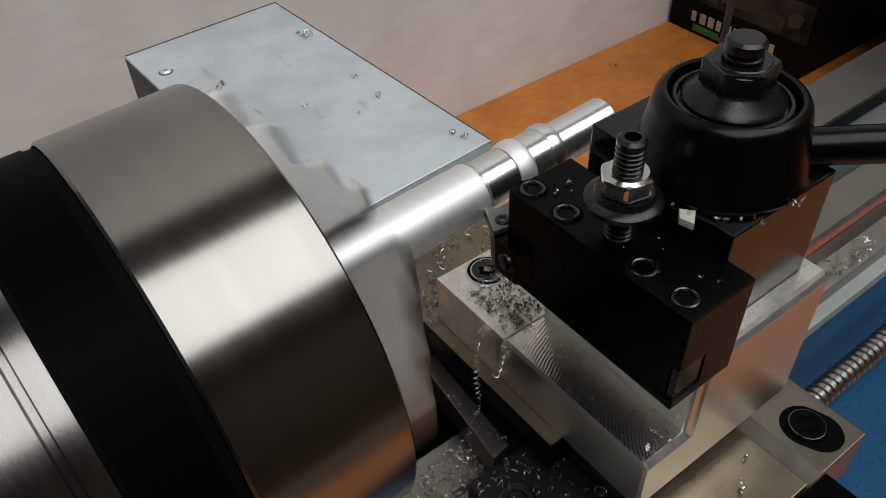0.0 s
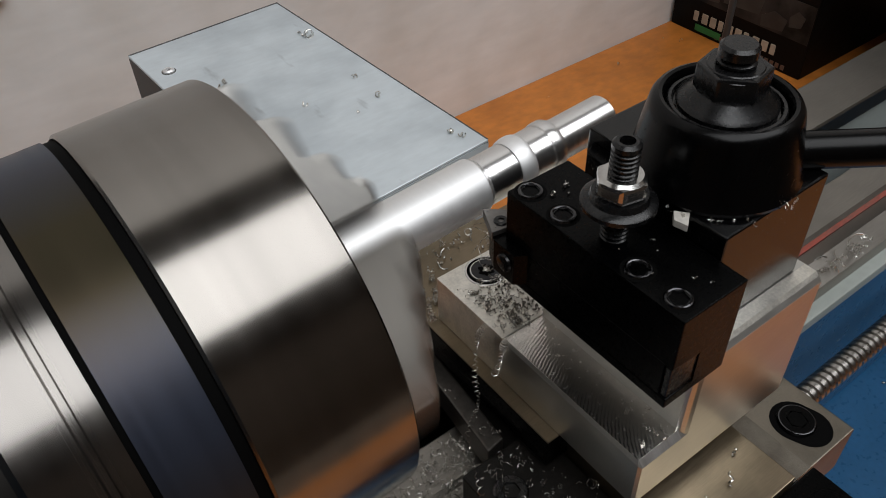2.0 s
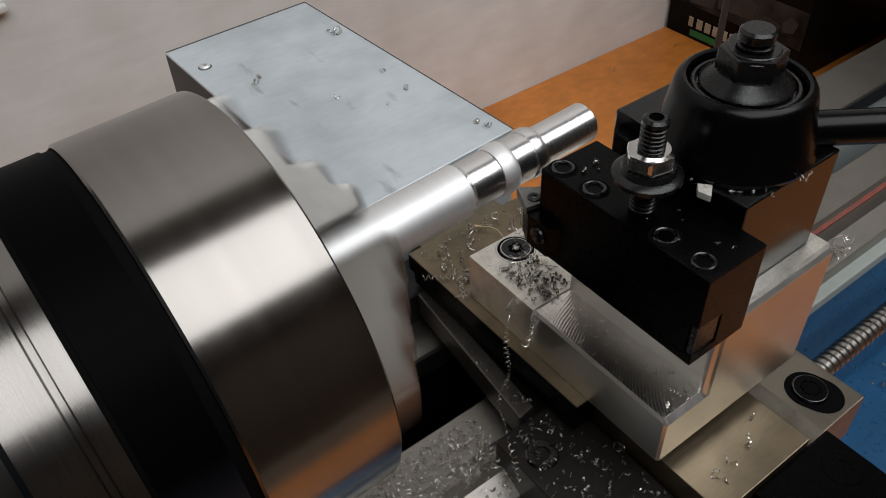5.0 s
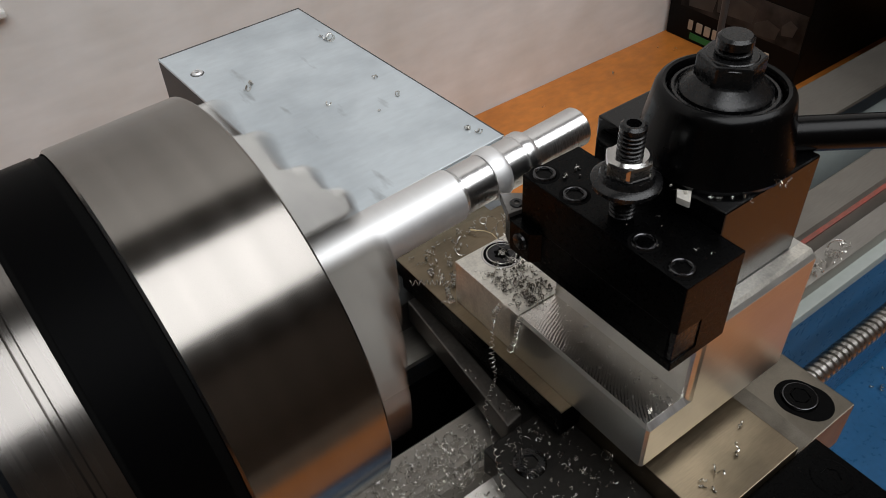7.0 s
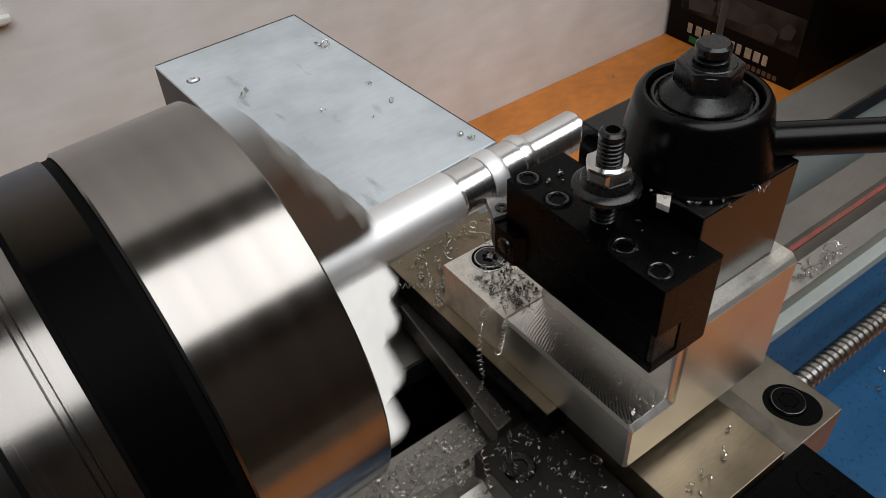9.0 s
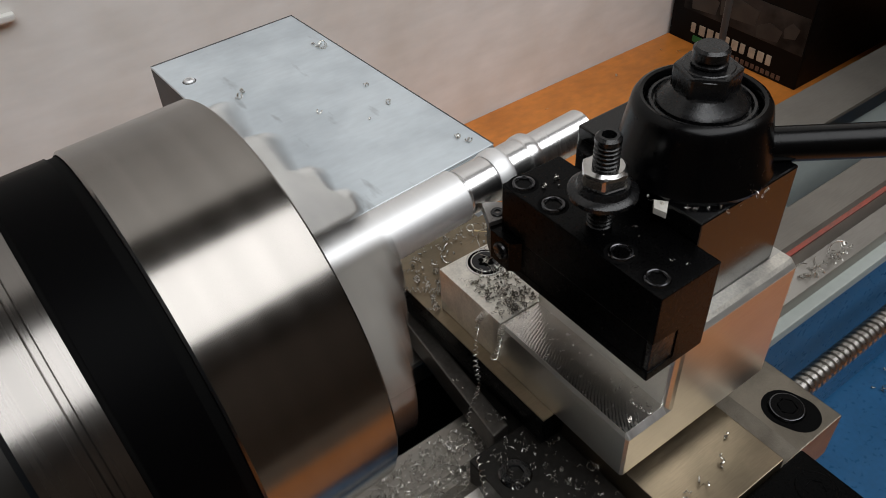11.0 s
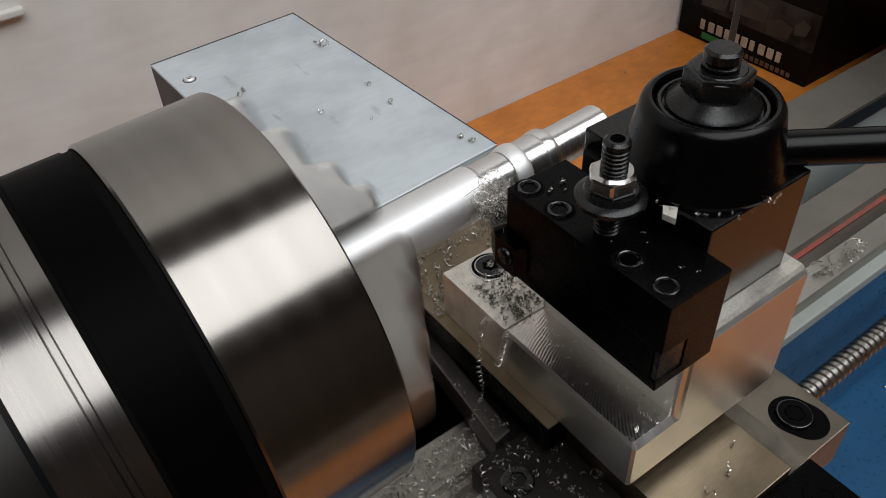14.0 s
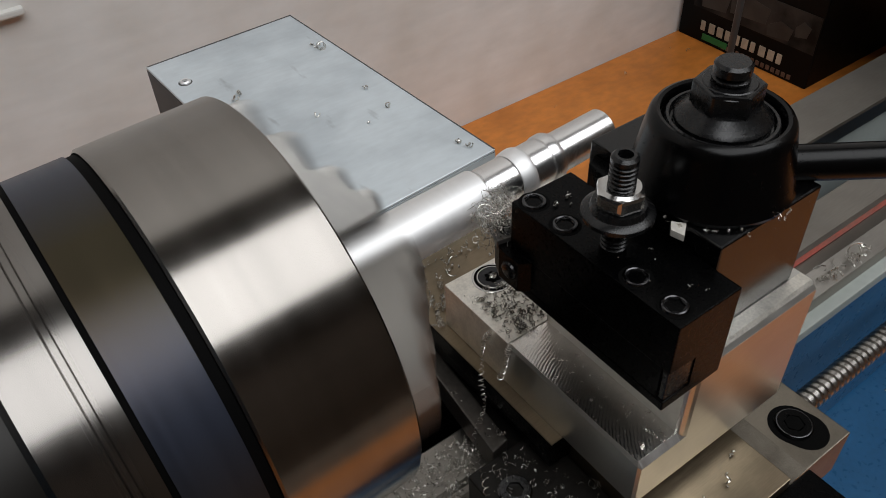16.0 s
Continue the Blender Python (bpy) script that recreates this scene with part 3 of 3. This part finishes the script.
part("dovetail", prism([(15.5, -9.6), (20.7, -5.9), (20.7, 2.6), (17.2, 1.0)], "z", -22, 2.0, 0.3), BLACK_OXIDE, post)
HX, HY = 30.3, -21.4
part("hub", turned([(5.1, 0), (5.1, 17.2), (6.2, 17.6), (7.4, 17.0), (18.2, 15.0), (20.0, 14.6), (21.1, 13.9), (21.5, 13.1), (21.3, 12.4), (20.6, 12.1), (17.4, 12.0), (17.4, 0)], "z", (HX, HY, 0), 80), BLACK_SATIN, post, "conical cam hub", True)
part("inner_ring", turned([(17.4, 11.4), (20.0, 11.4), (20.3, 11.1), (20.3, 10.5), (19.2, 10.1), (19.2, 0)], "z", (HX, HY, 0), 64), BLACK_BOLT, post, "retaining ring", True)
part("flange_nut", turned([(19.2, 9.6), (20.6, 9.8), (21.3, 9.3), (23.2, 7.0), (23.6, 6.8), (23.6, 0)], "z", (HX, HY, 0), 64), BLACK_BOLT, post, "flange of the clamp nut", True)
clamp_nut = part("clamp_nut", prism(hexagon(HX, HY, 12.4, 12), "z", 22.9, 28.2, 0.6), BLACK_BOLT, post, "black hexagon clamp nut")
part("nut_crown", turned([(27.4, 0), (27.4, 6.4), (28.4, 5.2), (28.4, 0)], "z", (HX, HY, 0), 40), BLACK_BOLT, clamp_nut, "", True)
part("centre_bolt", thread(HX, HY, 26, 32.6, 3.75, 1.5, depth=0.9), BLACK_BOLT, post, "black threaded bolt end", True)
lever_way = Vector((0.815, -0.58, 0.0)).normalized()
p0 = Vector((HX, HY, 7.8)) + lever_way * 12
part("lever", tube([p0, p0 + lever_way * 3, p0 + lever_way * 60, p0 + lever_way * 110], 4.0, 28), BLACK_SATIN, post, "round black lever", True)
part("wedge", prism([(12.9, -26.5), (14.9, -28.8), (11.6, -31.2), (10.9, -28.3)], "z", 3.6, 5.2, 0.12), BRASS, post, "bright steel wedge")

holder = thing("tool_holder", "black quick-change tool holder with four set screws", "tool holder")
RIDE_C.append(holder)
part("body", prism([(-3.6, -13.2), (-3.6, -0.05), (13.9, -0.05), (13.9, -24.6), (-3.6, -24.6), (-3.6, -22.0), (4.4, -22.0), (4.4, -13.2)], "y", -44.6, 3.2, 0.3), BLACK_OXIDE, holder, "black slotted block")
part("dovetail", box(12.5, 14.2, -37, -4, -24, -0.8, 0.2), BLACK_OXIDE, holder)
for sy in (0.0, -9.9, -30.2, -40.0):
    # Black ring and disc paint the shade of counterbore and socket.
    part("counterbore", turned([(-0.02, 2.8), (0.03, 2.85), (0.03, 3.45), (-0.02, 3.5)], "z", (0.1, sy, 0), 36), GROOVE, holder, "black ring for the shade in the counterbore")
    screw = part("set_screw", ring_hex_socket(0.1, sy, 0.25, 2.45, 2.6, 3.5, 0.35, 15), BLACK_BOLT, holder, "black socket set screw", True)
    part("socket", turned([(-1.6, 0), (-1.45, 0), (-1.45, 1.9), (-1.6, 1.9)], "z", (0.1, sy, 0), 6), GROOVE, screw, "black disc for the shade in the hexagon socket")
    # The highlight round each set screw is a ring of paler steel.
    part("screw_rim", turned([(0.1, 1.95), (0.4, 2.05), (0.52, 2.3), (0.42, 2.6), (0.0, 2.8)], "z", (0.1, sy, 0), 36), RIM_STEEL, screw, "bright rim for the highlight round the screw", True)
SX, SY = 3.6, -20.5
part("height_stud", thread(SX, SY, -2, 22.4, 2.75, 1.0, hollow=1.5), BLACK_BOLT, holder, "threaded height stud", True)
part("height_wheel", turned([(5.6, 2.75), (5.6, 4.5), (7.7, 4.5), (7.7, 7.0), (8.1, 7.4), (9.0, 7.4), (9.4, 7.0), (9.8, 5.9), (11.0, 5.4), (11.0, 2.75)], "z", (SX, SY, 0), 56), BLACK_BOLT, holder, "round height adjusting wheel", True)
lock_nut = part("lock_nut", prism(hexagon(SX, SY, 9.2, 47), "z", 11.05, 14.8, 0.9), NUT_STEEL, holder, "bright hexagon lock nut")

part("nut_crown", turned([(14.6, 2.8), (14.6, 4.55), (15.25, 3.9), (15.25, 2.8)], "z", (SX, SY, 0), 36), NUT_STEEL, lock_nut, "", True)

tool = thing("turning_tool", "black indexable turning tool with a carbide insert", "cutting tool")
RIDE_C.append(tool)
part("shank", prism([(-3.5, -42.6), (4.3, -42.6), (4.3, 3.6), (3.0, 8.2), (-3.6, 8.8), (-6.0, 4.4), (-6.0, -2.4), (-3.55, -4.2)], "z", -21.95, -13.25, 0.08), BLACK_OXIDE, tool)
part("shank_end", box(-3.3, 4.2, -44.3, -42.7, -21.85, -13.35, 0.35), BLACK_BOLT, tool, "paler square end of the shank")
part("insert", prism([(-2.0, 13.2), (-5.7, 5.4), (-0.5, 4.4), (3.2, 8.6)], "z", -14.6, -12.0, 0.25), CARBIDE, tool, "grey carbide insert")
part("boss", turned([(-6.9, 0), (-6.9, 1.5), (-6.6, 2.1), (-5.9, 2.3)], "x", (0, 0.6, -17.2), 28), BLACK_BOLT, tool, "round clamp screw of the tool head", True)
part("insert_screw", ring_hex_socket(-1.6, 7.2, -11.6, 1.7, 0.6, 1.4, 0.2), BLACK_BOLT, tool, "small clamp screw", True)

# ---- clutter at the back of the bench ----
carton = thing("tool_carton", "black printed tool box on the bench by the wall", "box")
part("carton", box(411, 640, 162, 281, BENCH_Z, -120, 1.2), CARD_BLACK, carton)
part("band_print", box(410.5, 410.9, 163, 270, -178, -150, 0), CARD_GREY, carton, "worn grey printed band")
for k in range(10):
    y = 260.0 - k * 7.8
    part("print_bar", box(410.3, 410.9, y - (5.6 if k % 3 else 4.2), y, -194.8, -186.8, 0.5), PRINT_CREAM, carton, "cream printed bar")
for k, (y0, y1, z0, z1) in enumerate(((262, 240, -176, -163), (236, 205, -172, -158), (202, 184, -177, -166), (180, 171, -170, -160))):
    part("print_picture", prism([(y0, z0), (y1, z0 + 2), (y1 - 2, z1), ((y0 + y1) / 2, z1 + 3), (y0 + 1, z1 - 3)], "x", 410.2, 410.48, 0), PRINT_GREY, carton, "faded grey printed picture")
part("print_patch", box(410.3, 410.9, 233, 257, -202.0, -197.0, 0), PRINT_GREEN, carton, "green printed patch")
for k in range(14):
    y = 238.0 - k * 4.6
    part("print_bar", box(410.4, 410.9, y - 3.0, y, -202.6, -199.0, 0), PRINT_DIM, carton, "dim small print")
case = thing("tool_case", "black plastic tool case standing over the carton", "case")
part("shell", box(418, 660, 60, 282, -119.8, 40, 5, 3), CARD_BLACK, case)
cable = thing("hanging_cable", "grey cable hanging in front of the carton", "cable")
part("cord", tube([(330, 190, 120), (337, 185, 0), (340, 183, -100), (340, 182.6, -140), (341, 183, -170), (345, 185, -192), (352, 190, -202), (366, 200, -202.6), (390, 215, -202.6)], 2.3, 12), CABLE_GREY, cable, "", True)

clip = thing("wall_clip", "small white plastic clip on the wall", "clip")
part("body", box(-66, -50.5, 279.5, 283.98, -44.5, -41.2, 0.9), WHITE_PLASTIC, clip)

# ---- swarf ----
rng = random.Random(7)


def swarf(name, label, place, count, size, material, wire=0.14, ride=None, curl=(0.5, 3.6), per=8):
    """Curled turnings strewn over a place given as a function of two numbers from 0 to 1."""
    bm = bmesh.new()
    wire *= 0.66
    for _ in range(count):
        p = Vector(place(rng.random(), rng.random()))
        s = size * min(2.2, rng.lognormvariate(-0.35, 0.5))
        way = Vector((rng.gauss(0, 1), rng.gauss(0, 1), rng.gauss(0, 0.3)))
        pts = coil((0, 0, 0), way, s * rng.uniform(0.5, 2.4), s * rng.uniform(0.16, 0.48), rng.uniform(*curl), per=per, rng=rng)
        low = min(q.z for q in pts)
        tube([q + p - Vector((0, 0, low - wire)) for q in pts], wire * rng.uniform(0.6, 1.3), 4, bm, 1.7)
    ob = tagged(part(name, bm, material), label, "swarf", kind="stuff")
    if ride is not None:
        ride.append(ob)
    return ob


def blob(cx, cy, sx, sy, z):
    return lambda u, v: (cx + sx * math.sqrt(-2 * math.log(max(u, 1e-3))) * math.cos(6.283 * v), cy + sy * math.sqrt(-2 * math.log(max(u, 1e-3))) * math.sin(6.283 * v), z)


def inside(x0, x1, y0, y1, z):
    return lambda u, v: (x0 + (x1 - x0) * u, y0 + (y1 - y0) * v, z)


swarf("fine_swarf", "fine dark aluminium swarf on the plinth pad", inside(-1, 11, 3.5, 20, -46.35), 230, 0.75, CHIP_DARK, 0.085, RIDE_C)
swarf("bright_swarf", "bright curled swarf on the plinth pad", inside(-2.5, 11, 3, 22, -46.35), 90, 1.1, CHIP_ALU, 0.09, RIDE_C)
swarf("step_swarf", "bright swarf on the milled step", inside(1, 9, -41, -30, -46.7), 9, 1.3, CHIP_ALU, 0.10, RIDE_C)
swarf("slide_swarf", "curled swarf on the rear of the cross slide", inside(-6.5, 26, 30, 56, -62.25), 80, 1.8, CHIP_ALU, 0.16, RIDE_C)
swarf("wing_swarf", "bright swarf over the dark saddle wing", inside(-23, 0, -58, -9, -77.3), 150, 1.5, CHIP_ALU, 0.085, RIDE_A)
swarf("slideway_swarf", "a few curls on the ground slideway", inside(8, 34, -60, -45, -68.95), 6, 1.5, CHIP_ALU, 0.22, RIDE_A, (1.2, 2.6), 14)
for cx, cy, cs in ((-5.5, 155.4, 3.4), (-3.5, 159.0, 2.2), (12.6, 126.3, 2.6), (36.8, 132.9, 2.0), (34.6, 115.8, 2.8), (42.8, 78.9, 2.6), (41.5, 83.0, 2.2), (24.0, 112.0, 0.9)):
    curl = thing("swarf_curl", "bright curl of swarf lying on the zinc cover", "swarf", "curls on the cover")
    pts = coil((0, 0, 0), (rng.gauss(0, 1), rng.gauss(0, 1), 0.15), cs * 0.9, cs * 0.28, rng.uniform(1.2, 2.4), per=14, rng=rng)
    low = min(q.z for q in pts)
    part("strand", tube([q + Vector((cx, cy, -47.2 - low)) for q in pts], 0.2, 5, None, 1.6), CHIP_ALU, curl)
    RIDE_A.append(curl)
swarf("cover_curl", "a long curl on the back of the zinc cover", blob(38.3, 174, 0.8, 3, -47.3), 4, 2.6, CHIP_ALU, 0.25, RIDE_A)
swarf("bed_swarf", "heap of bright swarf on the bed under the chuck", inside(-46, -6, -17.5, 9, -87.9), 850, 1.15, CHIP_ALU, 0.095)
swarf("way_swarf", "golden lit curls on the front bed way", inside(118, 150, -18.5, -12, -88.2), 36, 2.6, CHIP_ALU, 0.18)
swarf("tray_swarf", "bright curls strewn over the blue tray", inside(90, 300, -92, -28, BENCH_Z + 3.1), 60, 4.5, CHIP_ALU, 0.35)
swarf("post_swarf", "tiny curls round the foot of the hub", lambda u, v: (HX + 18.2 * math.cos(3.3 + 1.7 * u), HY + 18.2 * math.sin(3.3 + 1.7 * u), 5.0), 16, 1.1, CHIP_ALU, 0.10, RIDE_C)
swarf("bench_swarf", "specks of swarf on the wooden bench", inside(150, 400, 70, 275, BENCH_Z), 30, 2.5, CHIP_ALU, 0.2)

swarf("screw_swarf", "a curl caught in the plinth's screw head", blob(8.6, 23.6, 0.5, 0.5, -45.98), 4, 1.9, CHIP_ALU, 0.12, RIDE_C)
swarf("holder_swarf", "a few bright specks on the black tool holder", inside(-3, 13, -42, 2, 0.0), 7, 0.8, CHIP_ALU, 0.08, RIDE_C)
swarf("screw_side_swarf", "three bright curls beside the set screw", inside(3.0, 9.5, -6.0, -2.0, 0.0), 4, 1.5, CHIP_ALU, 0.13, RIDE_C)
swarf("lip_swarf", "curled swarf on the saddle ledge", inside(-12.0, -9.8, -4, 20, -74.95), 7, 1.4, CHIP_ALU, 0.12, RIDE_A)

strand = thing("swarf_strand", "long curled swarf strand hanging from the plinth", "swarf")
RIDE_C.append(strand)
def spiral(way, radius, count, step):
    """A curled ribbon's points along a bent way."""
    way, out = [Vector(p) for p in way], []
    for i in range(count):
        f = i / (count - 1) * (len(way) - 1)
        k = min(int(f), len(way) - 2)
        p, d = way[k].lerp(way[k + 1], f - k), (way[k + 1] - way[k]).normalized()
        side = d.orthogonal().normalized()
        out.append(p + (side * math.cos(i * step) + d.cross(side) * math.sin(i * step)) * radius * (0.8 + 0.3 * math.sin(i * 0.07)))
    return out


part("strand", tube(spiral(((-4.6, 9.0, -46.5), (-5.6, 10.4, -50), (-5.8, 11.3, -58), (-8.6, 8.0, -63.5), (-10.0, 4.6, -68), (-10.4, 5.5, -74.2), (-16.0, 2.0, -76.2), (-19.0, -4.6, -76.4), (-23.7, -13.5, -76.4), (-27.5, -20.3, -76.4)), 0.78, 330, 0.78), 0.085, 5, None, 1.7), CHIP_ALU, strand)
strand3 = thing("swarf_strand", "short curled swarf strand clinging to the plinth's side", "swarf")
RIDE_C.append(strand3)
part("strand", tube(spiral(((-3.6, 2.0, -46.3), (-4.8, 1.9, -48.5), (-4.8, 2.6, -54.7), (-4.9, 4.5, -61.0)), 0.85, 110, 0.72), 0.09, 5, None, 1.6), CHIP_ALU, strand3)
strand2 = thing("swarf_strand", "curled swarf strand lying across the cross slide", "swarf")
RIDE_C.append(strand2)
pts = coil((-11.0, 44.0, -61.4), (0.5, -0.35, 0.0), 17, 0.8, 11, per=9, rng=rng, wobble=0.5)
part("strand", tube(pts, 0.15, 5), CHIP_ALU, strand2)

nest = thing("swarf_nest", "tangled nest of fine swarf at the tool tip", "swarf")
bm = bmesh.new()
for _ in range(260):
    s = Vector((rng.gauss(0, 2.7), rng.gauss(0, 1.6), rng.gauss(-0.6, 2.5)))
    tube(coil(s, (rng.gauss(0, 1), rng.gauss(0, 1), rng.gauss(0, 1)), rng.uniform(1.0, 5.5), rng.uniform(0.4, 2.0), rng.uniform(0.4, 1.6), per=12, rng=rng, wobble=0.7), 0.065, 4, bm)
part("tangle", bm, CHIP_ALU, nest)


thread_chip = thing("swarf_thread", "long thin golden swarf thread thrown up behind the bar", "swarf")
pts = [Vector(p) for p in ((-5.2, 0, 14.4), (-4.6, 0.4, 12.2), (-1.8, 0.2, 9.9), (0.6, -0.3, 7.4), (0.9, 0, 4.6), (0.0, 0.2, 2.2), (0.2, 0, 0.9), (-0.2, 0.3, 0.0))]
part("strand", tube(pts, 0.13, 5), CHIP_GOLD, thread_chip)
part("tip", tube(pts[-3:], 0.32, 5), CHIP_GOLD, thread_chip, "curled bright tip")

# ---- what moves ----


def turn_angles():
    """The chuck's turn at each thirtieth of a second, in degrees: about 190 turns a minute, not quite even."""
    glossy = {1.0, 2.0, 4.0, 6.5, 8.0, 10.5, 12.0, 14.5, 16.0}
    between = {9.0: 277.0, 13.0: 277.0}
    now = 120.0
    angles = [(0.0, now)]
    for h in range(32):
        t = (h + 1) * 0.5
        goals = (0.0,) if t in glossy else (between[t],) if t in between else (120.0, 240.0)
        gain = min((360.0 + (g - now) % 360.0 for g in goals), key=lambda a: abs(a - 570.0))
        angles += [(h * 0.5 + k / 30.0, now + gain * k / 15.0) for k in range(1, 16)]
        now += gain
    return angles


def motions():
    spin = turn_angles()
    aim = pose(0, AY * MM, AZ * MM, 0, SPINDLE_PITCH, SPINDLE_YAW)
    walk(chuck, [(t, aim @ pose(0, 0, 0, a % 360)) for t, a in spin])
    walk(bar, [(t, aim @ pose(0, 0, 0, a % 360)) for t, a in spin])
    for ob in RIDE_A:
        walk(ob, [(t, pose(dx, 0, 0)) for t, dx, dy in TRAVEL])
    for ob in RIDE_C:
        walk(ob, [(t, pose(dx, dy, 0)) for t, dx, dy in TRAVEL])
    low, high = (0.004, 0.009, -0.023), (-0.001, 0.0105, -0.009)
    rows = []
    for t, dx, dy in TRAVEL:
        f = min(1.0, max(0.0, (t - 12.3) / 1.5))
        rows.append((t, pose(low[0] + (high[0] - low[0]) * f + dx, low[1] + (high[1] - low[1]) * f + dy, low[2] + (high[2] - low[2]) * f, 0, 0, 40 * f)))
    walk(nest, rows)
    still = pose(0.030, 0.052, -0.0612, 86, 0, 30)
    fallen = pose(0.075, 0.110, -0.2040, 86, 0, 70)
    walk(thread_chip, [(0, still), (12.5, still), (12.8, pose(0.0232, 0.030, -0.0085, 0, -8, 0)), (13.0, pose(0.0234, 0.030, -0.0058, 0, 0, 0)), (13.2, pose(0.0234, 0.030, -0.0055, 0, 6, 0)),
                       (13.5, pose(0.0240, 0.031, -0.0060, 0, 2, 40)), (13.85, pose(0.0240, 0.030, -0.0050, 0, 4, 10)), (14.1, fallen), (16, fallen)])


motions()
